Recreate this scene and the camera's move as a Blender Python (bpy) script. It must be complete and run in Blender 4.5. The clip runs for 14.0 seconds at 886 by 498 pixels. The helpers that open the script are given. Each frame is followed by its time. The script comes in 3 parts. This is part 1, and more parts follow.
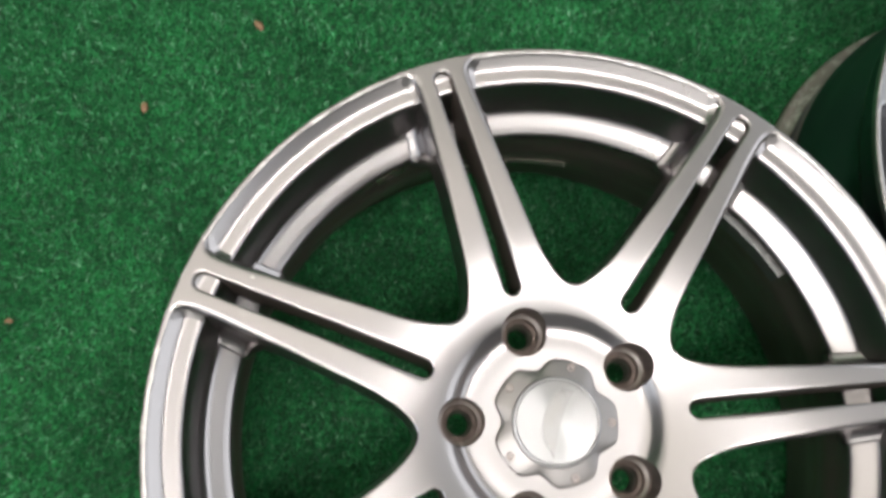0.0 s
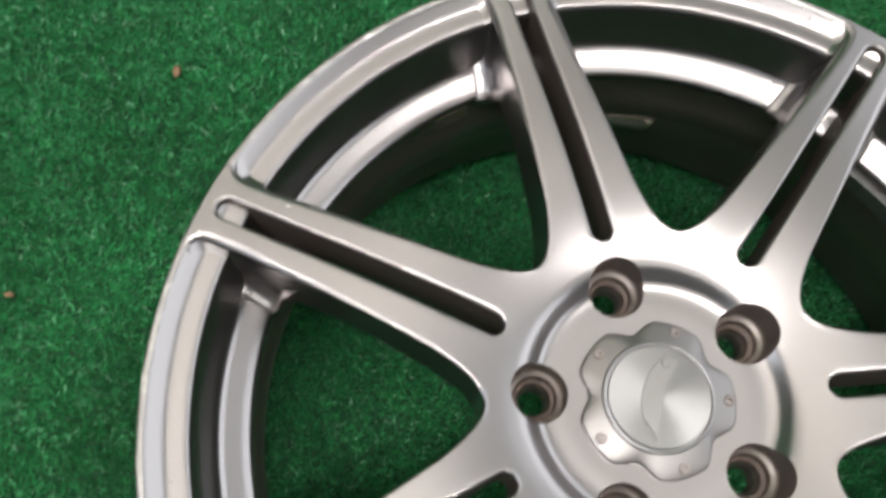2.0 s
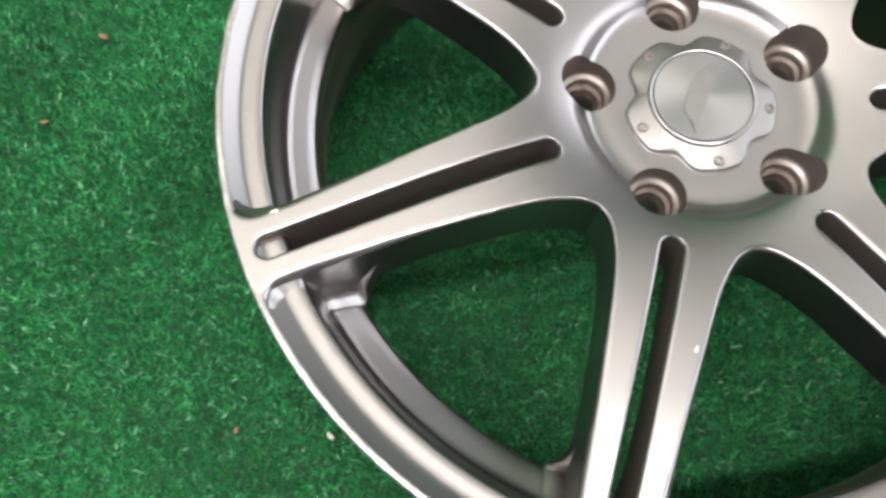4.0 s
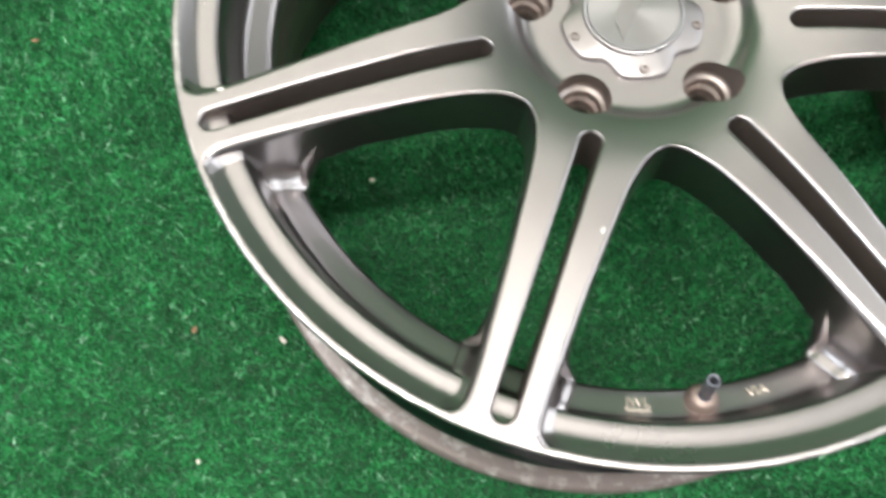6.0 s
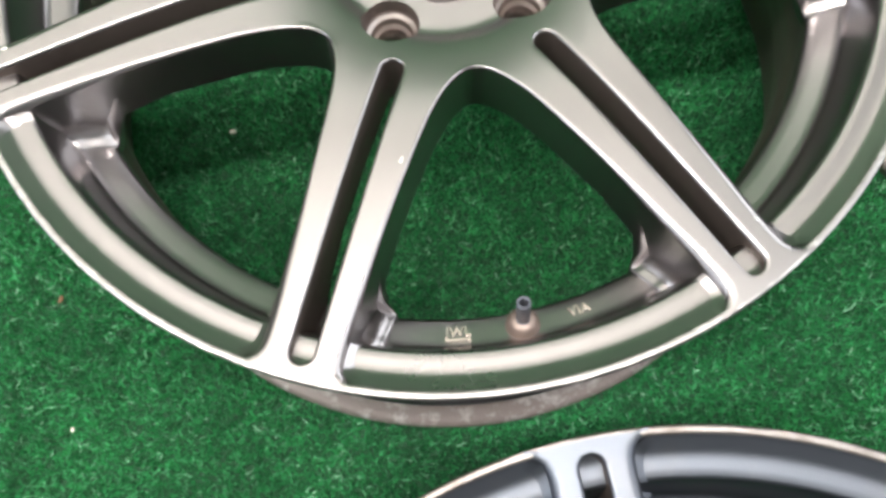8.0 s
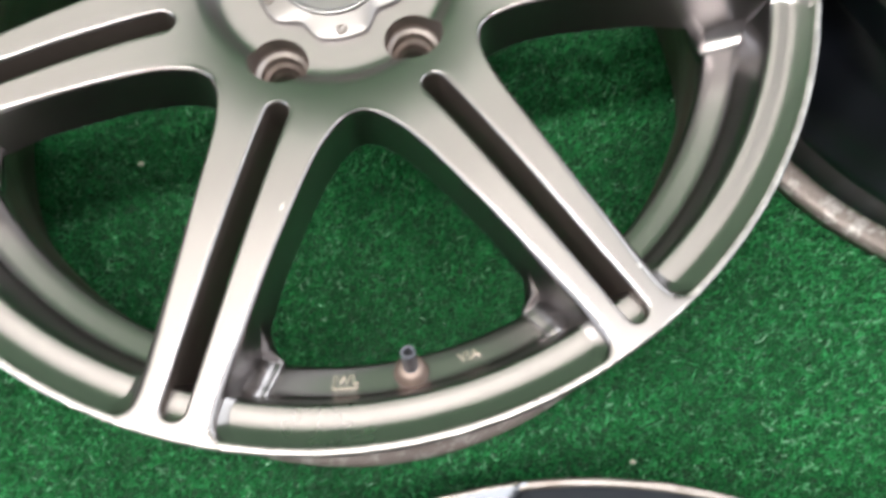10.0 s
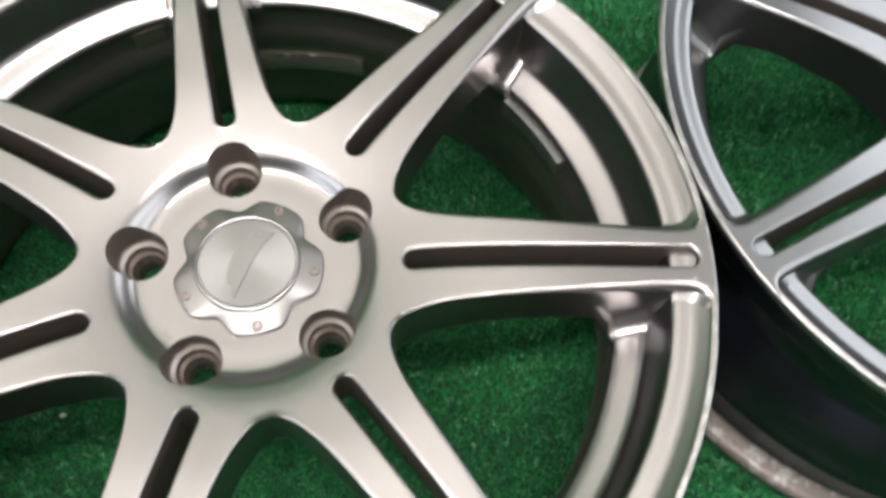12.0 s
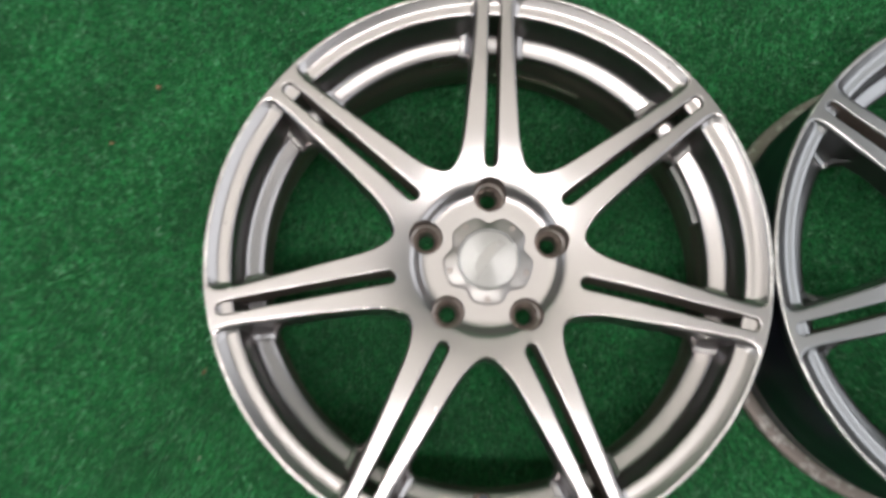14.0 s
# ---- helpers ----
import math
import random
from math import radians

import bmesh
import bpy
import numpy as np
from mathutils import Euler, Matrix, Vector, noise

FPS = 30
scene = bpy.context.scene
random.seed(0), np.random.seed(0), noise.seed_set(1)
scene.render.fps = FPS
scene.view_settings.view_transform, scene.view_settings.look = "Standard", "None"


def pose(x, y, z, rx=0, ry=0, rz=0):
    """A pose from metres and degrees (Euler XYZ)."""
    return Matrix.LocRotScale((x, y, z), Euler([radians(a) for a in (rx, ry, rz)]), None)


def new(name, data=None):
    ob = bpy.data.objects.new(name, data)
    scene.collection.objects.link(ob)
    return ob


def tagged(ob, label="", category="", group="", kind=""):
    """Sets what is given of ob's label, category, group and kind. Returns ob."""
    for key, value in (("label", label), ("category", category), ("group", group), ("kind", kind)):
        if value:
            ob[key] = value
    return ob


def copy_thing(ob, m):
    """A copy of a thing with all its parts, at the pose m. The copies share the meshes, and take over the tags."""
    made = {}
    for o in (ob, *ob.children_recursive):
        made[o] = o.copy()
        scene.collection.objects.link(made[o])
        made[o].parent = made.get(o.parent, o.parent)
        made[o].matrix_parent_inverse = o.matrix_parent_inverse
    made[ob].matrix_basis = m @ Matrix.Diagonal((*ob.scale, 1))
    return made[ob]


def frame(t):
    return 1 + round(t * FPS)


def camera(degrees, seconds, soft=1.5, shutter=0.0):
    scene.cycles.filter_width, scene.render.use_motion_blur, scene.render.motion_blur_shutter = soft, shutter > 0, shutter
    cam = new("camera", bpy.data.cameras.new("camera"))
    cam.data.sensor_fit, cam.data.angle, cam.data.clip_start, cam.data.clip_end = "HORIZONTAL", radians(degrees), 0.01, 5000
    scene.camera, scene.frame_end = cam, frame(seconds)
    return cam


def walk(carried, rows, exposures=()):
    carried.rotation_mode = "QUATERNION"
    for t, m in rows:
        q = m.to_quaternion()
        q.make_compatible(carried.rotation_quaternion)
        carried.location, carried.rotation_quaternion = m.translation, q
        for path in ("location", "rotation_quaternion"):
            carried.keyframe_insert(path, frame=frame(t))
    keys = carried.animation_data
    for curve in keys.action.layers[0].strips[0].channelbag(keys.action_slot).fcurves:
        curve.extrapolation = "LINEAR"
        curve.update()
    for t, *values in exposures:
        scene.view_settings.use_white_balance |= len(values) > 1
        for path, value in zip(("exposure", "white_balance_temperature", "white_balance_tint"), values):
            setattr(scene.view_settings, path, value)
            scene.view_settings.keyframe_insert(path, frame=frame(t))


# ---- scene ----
# camera: seconds, place in metres, turn in degrees
FIELD = 56.45
ROWS = [
    (0, -0.1076, 0.0043, 0.6810, 15.13, -4.03, -17.95),
    (0.5, -0.1106, 0.0030, 0.6358, 19.20, -4.67, -18.06),
    (1, -0.1158, -0.0078, 0.5783, 19.86, -4.38, -18.20),
    (1.5, -0.1200, -0.0172, 0.5733, 20.27, -2.52, -18.05),
    (2, -0.1343, -0.0388, 0.5701, 20.84, -2.26, -15.92),
    (2.5, -0.1591, -0.0839, 0.5529, 18.05, -1.82, -12.06),
    (3, -0.1645, -0.1291, 0.5459, 17.74, -0.71, -10.62),
    (5.5, -0.1556, -0.2287, 0.5553, 20.18, -0.32, -6.96),
    (6, -0.1307, -0.2533, 0.5539, 19.42, -0.11, -6.28),
    (6.5, -0.0894, -0.2651, 0.5472, 17.28, 0.58, -8.04),
    (7, -0.0636, -0.2702, 0.5471, 16.55, 1.15, -9.60),
    (9.5, -0.0214, -0.2643, 0.5351, 15.31, 0.14, -11.75),
    (10, -0.0013, -0.2582, 0.5404, 16.33, -0.68, -12.11),
    (10.5, 0.0254, -0.2428, 0.5487, 18.71, -1.14, -13.85),
    (11, 0.0368, -0.2267, 0.5627, 21.64, -1.81, -14.64),
    (11.5, 0.0375, -0.2080, 0.5654, 23.21, -1.62, -15.01),
    (12, 0.0399, -0.1905, 0.5745, 25.36, -2.80, -13.11),
    (12.5, 0.0247, -0.1678, 0.5854, 27.21, -3.66, -12.21),
    (13, -0.0170, -0.1587, 0.5966, 26.63, -4.46, -8.67),
    (13.5, -0.0462, -0.1404, 0.7126, 18.87, -3.00, -2.06),
    (14, -0.0458, -0.1089, 0.8810, 9.43, -0.81, 1.71),
]
EXPOSURES = [(0.0, -0.22), (2.0, -0.22), (3.0, 0.06), (5.5, 0.58), (7.0, 0.58), (9.5, 0.46), (10.5, 0.37), (11.5, 0.25), (12.5, 0.04), (13.0, -0.10), (13.5, -0.24), (14.0, -0.20)]
cam = camera(FIELD, 14.0, soft=3.2, shutter=0.5)
walk(cam, [(t, pose(x, y, z, rx, ry, rz)) for t, x, y, z, rx, ry, rz in ROWS], EXPOSURES)

# ---- light ----
world = bpy.data.worlds.new("world")
scene.world = world
world.use_nodes = True
world.node_tree.nodes["Background"].inputs[0].default_value = (0.75, 0.85, 1.0, 1)
world.node_tree.nodes["Background"].inputs[1].default_value = 0.05


def lamp_row(x, y, z, length, width, down, up, colour):
    """A row of unseen lamps hung under the ceiling, sending light down and up."""
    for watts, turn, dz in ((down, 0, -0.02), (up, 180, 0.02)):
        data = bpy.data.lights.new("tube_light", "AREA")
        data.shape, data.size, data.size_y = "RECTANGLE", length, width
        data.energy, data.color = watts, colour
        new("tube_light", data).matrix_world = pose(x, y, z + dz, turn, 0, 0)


# unseen tube, set where the spoke shadows on the turf point
lamp_row(-0.45, -0.40, 2.20, 2.4, 0.09, 47, 1.5, (1.0, 0.98, 0.955))
# three added fill rows, mostly to brighten the ceiling that the metal reflects
lamp_row(-0.45, -1.45, 2.20, 2.4, 0.30, 9, 3, (1.0, 0.98, 0.955))
lamp_row(-1.0, 0.60, 2.15, 3.4, 0.80, 2, 32, (1.0, 0.975, 0.955))
lamp_row(-0.6, 1.75, 2.20, 3.4, 0.30, 4, 13, (1.0, 0.975, 0.955))

# unseen east window lamp, placed for the bluish reflections on the west lips
daylight = bpy.data.lights.new("window_daylight", "AREA")
daylight.shape, daylight.size, daylight.size_y = "RECTANGLE", 3.2, 1.6
daylight.energy, daylight.color = 38, (0.91, 0.955, 1.0)
new("window_daylight", daylight).matrix_world = pose(2.02, -0.2, 1.62, 90, 0, 90)

# unseen west window lamp, placed for blue glints on the spoke bevels
daylight = bpy.data.lights.new("window_daylight", "AREA")
daylight.shape, daylight.size, daylight.size_y = "RECTANGLE", 2.1, 1.25
daylight.energy, daylight.color = 26, (0.84, 0.92, 1.0)
new("window_daylight", daylight).matrix_world = pose(-3.02, -0.8, 1.55, 90, 0, -90)

# ---- materials ----


def material(name):
    mat = bpy.data.materials.new(name)
    mat.use_nodes = True
    nt = mat.node_tree
    return mat, nt, nt.nodes["Principled BSDF"]


def node(nt, kind, **values):
    n = nt.nodes.new(kind)
    for key, value in values.items():
        n.inputs[key.replace("_", " ")].default_value = value
    return n


def ramp(nt, source, stops):
    n = nt.nodes.new("ShaderNodeValToRGB")
    els = n.color_ramp.elements
    while len(els) < len(stops):
        els.new(0.5)
    for e, (at, colour) in zip(els, stops):
        e.position = at
        e.color = (*colour, 1) if len(colour) == 3 else colour
    nt.links.new(source, n.inputs[0])
    return n


def metal(name, colour, rough, metallic=1.0, dirt=(0.30, 0.25, 0.20), grime=0.25, fine=900.0, bump=0.03, blotch=38.0, uneven=0.04):
    mat, nt, b = material(name)
    co = nt.nodes.new("ShaderNodeTexCoord")
    grain = node(nt, "ShaderNodeTexNoise", Scale=fine, Detail=3.0)
    stain = node(nt, "ShaderNodeTexNoise", Scale=blotch, Detail=6.0, Roughness=0.65)
    for n in (grain, stain):
        nt.links.new(co.outputs["Object"], n.inputs["Vector"])
    k = ramp(nt, stain.outputs[0], [(0.50, (0, 0, 0)), (0.78, (grime, grime, grime))])
    mix = nt.nodes.new("ShaderNodeMix")
    mix.data_type = "RGBA"
    mix.inputs["A"].default_value = (*colour, 1)
    mix.inputs["B"].default_value = (*dirt, 1)
    nt.links.new(k.outputs[0], mix.inputs["Factor"])
    nt.links.new(mix.outputs["Result"], b.inputs["Base Color"])
    r = nt.nodes.new("ShaderNodeMapRange")
    r.inputs["To Min"].default_value, r.inputs["To Max"].default_value = rough - uneven, rough + uneven
    nt.links.new(stain.outputs[0], r.inputs["Value"])
    nt.links.new(r.outputs[0], b.inputs["Roughness"])
    b.inputs["Metallic"].default_value = metallic
    bp = node(nt, "ShaderNodeBump", Strength=bump, Distance=0.001)
    nt.links.new(grain.outputs[0], bp.inputs["Height"])
    nt.links.new(bp.outputs[0], b.inputs["Normal"])
    return mat


silver = metal("silver_wheel_paint", (0.405, 0.378, 0.376), 0.28, grime=0.04, bump=0.003, blotch=11.0, uneven=0.02)
# wheel two's cooler, darker copy of the same silver
silver_cool = metal("cool_silver_wheel_paint", (0.33, 0.325, 0.33), 0.30, grime=0.06, bump=0.004, blotch=14.0, uneven=0.03)
# wheel three's copy, darkened in colour to hold down the lamp's reflection
silver_dimmed = metal("dimmed_silver_wheel_paint", (0.145, 0.155, 0.18), 0.42, grime=0.2, bump=0.01, blotch=20.0)
silver_grey = metal("warm_seat_rings", (0.44, 0.385, 0.355), 0.42)
barrel_metal = metal("dull_barrel_paint", (0.27, 0.235, 0.21), 0.50, grime=0.6)
# dark barrel outside, with the shade under the lip put into its colour
barrel_dark = metal("darkened_barrel_paint", (0.13, 0.135, 0.16), 0.30, dirt=(0.10, 0.10, 0.11), grime=0.3, bump=0.01, blotch=16.0)
seat_metal = metal("bare_seat_metal", (0.33, 0.285, 0.27), 0.5, grime=0.4)
# darker and browner than the face, for the slot walls
slot_metal = metal("brown_slot_wall", (0.14, 0.112, 0.098), 0.55, metallic=0.6, dirt=(0.08, 0.06, 0.05), grime=0.7)
weight_metal = metal("lead_weight", (0.30, 0.30, 0.30), 0.5)
valve_metal = metal("grey_valve_metal", (0.19, 0.195, 0.225), 0.42, metallic=0.7)
nut_metal = metal("reddish_valve_nut", (0.33, 0.255, 0.225), 0.5, metallic=0.8, grime=0.5)

plate_metal = metal("satin_plate_metal", (0.31, 0.29, 0.285), 0.42, grime=0.15, bump=0.01)
edge_worn = metal("brown_worn_lip_edge", (0.30, 0.27, 0.255), 0.42, dirt=(0.12, 0.085, 0.07), grime=1.0, bump=0.4, fine=260.0)
edge_metal = metal("scuffed_lip_edge", (0.40, 0.38, 0.37), 0.36, dirt=(0.85, 0.83, 0.81), grime=1.0, bump=0.5, fine=260.0)
flange_metal = metal("worn_bare_flange", (0.36, 0.30, 0.275), 0.45, metallic=0.6, dirt=(0.92, 0.88, 0.85), grime=1.0, bump=0.5, fine=300.0, blotch=75.0)

strip_pale = metal("pale_barrel_strip", (0.80, 0.79, 0.72), 0.6, metallic=0.0, dirt=(0.16, 0.14, 0.12), grime=0.7)
letter_metal = metal("bright_cast_letters", (0.58, 0.53, 0.46), 0.5, metallic=0.7, grime=0.0)
emblem_metal = metal("satin_emblem", (0.30, 0.29, 0.285), 0.40, metallic=0.9, grime=0.3)

cap_metal, nt_, b_ = material("spun_aluminium")
b_.inputs["Base Color"].default_value = (0.36, 0.35, 0.35, 1)
b_.inputs["Metallic"].default_value = 1
b_.inputs["Roughness"].default_value = 0.36
b_.inputs["Anisotropic"].default_value = 0.75
tan_ = nt_.nodes.new("ShaderNodeTangent")
tan_.direction_type, tan_.axis = "RADIAL", "Z"
nt_.links.new(tan_.outputs[0], b_.inputs["Tangent"])

turf_mat, nt_, b_ = material("artificial_turf_blades")
geo_ = nt_.nodes.new("ShaderNodeNewGeometry")
co_ = nt_.nodes.new("ShaderNodeTexCoord")
patch_ = node(nt_, "ShaderNodeTexNoise", Scale=9.0, Detail=4.0)
nt_.links.new(co_.outputs["Object"], patch_.inputs["Vector"])
blade_ = ramp(nt_, geo_.outputs["Random Per Island"], [(0.0, (0.012, 0.105, 0.033)), (0.55, (0.030, 0.262, 0.079)), (0.86, (0.057, 0.385, 0.126)), (0.95, (0.15, 0.52, 0.25)), (1.0, (0.42, 0.70, 0.50))])
tone_ = ramp(nt_, patch_.outputs[0], [(0.25, (0.6, 0.6, 0.6)), (0.75, (1.35, 1.35, 1.35))])
clump_ = node(nt_, "ShaderNodeTexNoise", Scale=110.0, Detail=3.0)
nt_.links.new(co_.outputs["Object"], clump_.inputs["Vector"])
both_ = nt_.nodes.new("ShaderNodeMath")
both_.operation = "MULTIPLY_ADD"
nt_.links.new(clump_.outputs[0], both_.inputs[0])
both_.inputs[1].default_value = 0.8
half_ = nt_.nodes.new("ShaderNodeMath")
half_.operation = "MULTIPLY_ADD"
nt_.links.new(patch_.outputs[0], half_.inputs[0])
half_.inputs[1].default_value, half_.inputs[2].default_value = 1.0, -0.4
nt_.links.new(half_.outputs[0], both_.inputs[2])
nt_.links.new(both_.outputs[0], tone_.inputs[0])
mul_ = nt_.nodes.new("ShaderNodeMix")
mul_.data_type, mul_.blend_type = "RGBA", "MULTIPLY"
mul_.inputs["Factor"].default_value = 1
nt_.links.new(blade_.outputs[0], mul_.inputs["A"])
nt_.links.new(tone_.outputs[0], mul_.inputs["B"])
nt_.links.new(mul_.outputs["Result"], b_.inputs["Base Color"])
b_.inputs["Roughness"].default_value = 0.42

ground_mat, nt_, b_ = material("turf_backing")
co_ = nt_.nodes.new("ShaderNodeTexCoord")
n_ = node(nt_, "ShaderNodeTexNoise", Scale=420.0, Detail=4.0)
nt_.links.new(co_.outputs["Object"], n_.inputs["Vector"])
c_ = ramp(nt_, n_.outputs[0], [(0.35, (0.004, 0.042, 0.013)), (0.7, (0.011, 0.095, 0.030))])
nt_.links.new(c_.outputs[0], b_.inputs["Base Color"])
b_.inputs["Roughness"].default_value = 0.7
bp_ = node(nt_, "ShaderNodeBump", Strength=0.6, Distance=0.003)
nt_.links.new(n_.outputs[0], bp_.inputs["Height"])
nt_.links.new(bp_.outputs[0], b_.inputs["Normal"])

plaster, nt_, b_ = material("plain_plaster")
co_ = nt_.nodes.new("ShaderNodeTexCoord")
n_ = node(nt_, "ShaderNodeTexNoise", Scale=3.0, Detail=6.0)
nt_.links.new(co_.outputs["Object"], n_.inputs["Vector"])
c_ = ramp(nt_, n_.outputs[0], [(0.3, (0.67, 0.635, 0.59)), (0.7, (0.75, 0.715, 0.665))])
nt_.links.new(c_.outputs[0], b_.inputs["Base Color"])
b_.inputs["Roughness"].default_value = 0.85



def wall_sheet(name, low, high):
    mat, nt, b = material(name)
    co = nt.nodes.new("ShaderNodeTexCoord")
    n = node(nt, "ShaderNodeTexNoise", Scale=2.5, Detail=6.0)
    nt.links.new(co.outputs["Object"], n.inputs["Vector"])
    nt.links.new(ramp(nt, n.outputs[0], [(0.3, low), (0.7, high)]).outputs[0], b.inputs["Base Color"])
    b.inputs["Roughness"].default_value = 0.8
    return mat


green_wall = wall_sheet("dull_green_wall", (0.095, 0.215, 0.11), (0.12, 0.255, 0.135))
grey_wall = wall_sheet("dull_grey_wall", (0.225, 0.225, 0.235), (0.285, 0.285, 0.295))

# ---- mesh helpers ----


def part(name, bm, mat, parent=None, label="", smooth=True):
    me = bpy.data.meshes.new(name)
    bmesh.ops.recalc_face_normals(bm, faces=bm.faces)
    bm.to_mesh(me)
    bm.free()
    me.materials.append(mat)
    if smooth:
        me.shade_smooth()
    ob = new(name, me)
    ob.parent = parent
    if label:
        tagged(ob, label)
    return ob


def lathe(profile, n=160, closed=False, bm=None):
    bm = bm or bmesh.new()
    rings = []
    for r, z in profile:
        if r < 1e-6:
            rings.append([bm.verts.new((0, 0, z))] * n)
        else:
            rings.append([bm.verts.new((r * math.cos(2 * math.pi * i / n), r * math.sin(2 * math.pi * i / n), z)) for i in range(n)])
    pairs = list(zip(rings, rings[1:]))
    if closed:
        pairs.append((rings[-1], rings[0]))
    for a, b in pairs:
        for i in range(n):
            j = (i + 1) % n
            vs = []
            for v in (a[i], a[j], b[j], b[i]):
                if v not in vs:
                    vs.append(v)
            if len(vs) > 2:
                bm.faces.new(vs)
    return bm


def box(bm, x0, y0, z0, x1, y1, z1):
    vs = [bm.verts.new((x, y, z)) for x in (x0, x1) for y in (y0, y1) for z in (z0, z1)]
    for f in ((0, 1, 3, 2), (4, 6, 7, 5), (0, 4, 5, 1), (2, 3, 7, 6), (0, 2, 6, 4), (1, 5, 7, 3)):
        bm.faces.new([vs[i] for i in f])
    return bm


def smooth_curve(pts, per=6):
    """Catmull-Rom through the points."""
    out = []
    P = [pts[0]] + list(pts) + [pts[-1]]
    for a, b, c, d in zip(P, P[1:], P[2:], P[3:]):
        for i in range(per):
            t = i / per
            out.append(tuple(0.5 * (2 * q + (r - p) * t + (2 * p - 5 * q + 4 * r - s) * t * t + (3 * q - p - 3 * r + s) * t ** 3)
                             for p, q, r, s in zip(a, b, c, d)))
    out.append(tuple(pts[-1]))
    return out


def resample(pts, n):
    P = np.array(pts, float)
    d = np.r_[0, np.cumsum(np.linalg.norm(np.diff(P, axis=0), axis=1))]
    t = np.linspace(0, d[-1], n)
    return np.c_[np.interp(t, d, P[:, 0]), np.interp(t, d, P[:, 1])]


def inward(pts, side):
    """Unit normals to a 2D curve, to its left (side 1) or right (side -1)."""
    T = np.gradient(pts, axis=0)
    T /= np.linalg.norm(T, axis=1)[:, None] + 1e-12
    return side * np.c_[-T[:, 1], T[:, 0]]


# ---- setting ----
ground = part("ground", box(bmesh.new(), -3.1, -3.1, -0.03, 2.1, 2.3, 0), ground_mat, smooth=False)
tagged(ground, "green artificial turf laid flat on the floor", "floor", kind="structure")
# unseen walls; the north one is green and near for its reflection in the wheels
for name, b in (("wall_north", (-3.1, 2.2, 0, 2.1, 2.3, 2.6)), ("wall_south", (-3.1, -3.1, 0, 2.1, -3, 2.6))):
    green = name == "wall_north"
    tagged(part(name, box(bmesh.new(), *b), green_wall if green else grey_wall, smooth=False), "plain dull " + ("green" if green else "grey") + " wall closing the room", "wall", kind="structure")
bm_ = bmesh.new()
for b in ((2, -3, 0, 2.1, 2.2, 0.8), (2, -3, 2.45, 2.1, 2.2, 2.6), (2, -3, 0.8, 2.1, -1.8, 2.45), (2, 1.4, 0.8, 2.1, 2.2, 2.45)):
    box(bm_, *b)
tagged(part("wall_east", bm_, grey_wall, smooth=False), "plain dull grey wall with a wide open window", "wall", kind="structure")
bm_ = bmesh.new()
for b in ((-3.1, -3, 0, -3, 2.2, 0.9), (-3.1, -3, 2.2, -3, 2.2, 2.6), (-3.1, -3, 0.9, -3, -1.9, 2.2), (-3.1, 0.3, 0.9, -3, 2.2, 2.2)):
    box(bm_, *b)
tagged(part("wall_west", bm_, grey_wall, smooth=False), "plain dull grey wall with an open window", "wall", kind="structure")
bm_ = box(bmesh.new(), -3.1, -3.1, 2.6, 2.1, 2.3, 2.7)
tagged(part("ceiling", bm_, plaster, smooth=False), "plain off-white unseen ceiling, lit by rows of added lamps", "ceiling", kind="structure")


def turf(count, x0, x1, y0, y1, seed=4, grow=1.0, hole=None):
    rng = np.random.default_rng(seed)
    x, y = rng.uniform(x0, x1, count), rng.uniform(y0, y1, count)
    if hole:
        keep = (x < hole[0]) | (x > hole[1]) | (y < hole[2]) | (y > hole[3])
        x, y = x[keep], y[keep]
        count = len(x)
    a = rng.uniform(0, 2 * np.pi, count)
    h = grow * rng.uniform(0.0026, 0.0066, count)
    lean = rng.uniform(0.2, 1.2, count) * h
    b = rng.uniform(0, 2 * np.pi, count)
    w = grow * rng.uniform(0.0004, 0.0009, count)
    co = np.empty((count, 3, 3), np.float32)
    co[:, 0] = np.c_[x - w * np.cos(a), y - w * np.sin(a), np.zeros(count)]
    co[:, 1] = np.c_[x + w * np.cos(a), y + w * np.sin(a), np.zeros(count)]
    co[:, 2] = np.c_[x + lean * np.cos(b), y + lean * np.sin(b), h]
    me = bpy.data.meshes.new("turf_blades")
    me.vertices.add(3 * count)
    me.vertices.foreach_set("co", co.ravel())
    me.loops.add(3 * count)
    me.loops.foreach_set("vertex_index", np.arange(3 * count, dtype=np.int32))
    me.polygons.add(count)
    me.polygons.foreach_set("loop_start", np.arange(0, 3 * count, 3, dtype=np.int32))
    me.update(calc_edges=True)
    me.materials.append(turf_mat)
    return tagged(new("turf_blades", me), "short curly blades of green artificial turf", "turf", kind="stuff")


turf(1400000, -0.78, 0.80, -0.55, 0.72)
turf(450000, -3.0, 2.0, -3.0, 2.2, 5, 2.8, (-0.78, 0.80, -0.55, 0.72))

# ---- wheel ----
N = 7
A = math.pi / N
RIM_TOP, HUB_R = 0.2380, 0.0770


def face_z(r):
    """Height of the spoke face over the turf."""
    k = max(0.0, min(1.0, (r - 0.075) / 0.16))
    return 0.187 + 0.0112 * (1 - (1 - k) ** 4)


def ease(t):
    t = max(0.0, min(1.0, t))
    return t * t * (3 - 2 * t)


def foot(r):
    """Height at which a spoke's side wall ends, just inside the rim's surface."""
    return float(np.interp(r, (0.07, 0.085, 0.12, 0.16, 0.185, 0.198, 0.205, 0.211, 0.217, 0.2195, 0.2275, 0.2368), (0.152, 0.155, 0.164, 0.168, 0.164, 0.155, 0.152, 0.155, 0.184, 0.1875, 0.1895, 0.1935)))


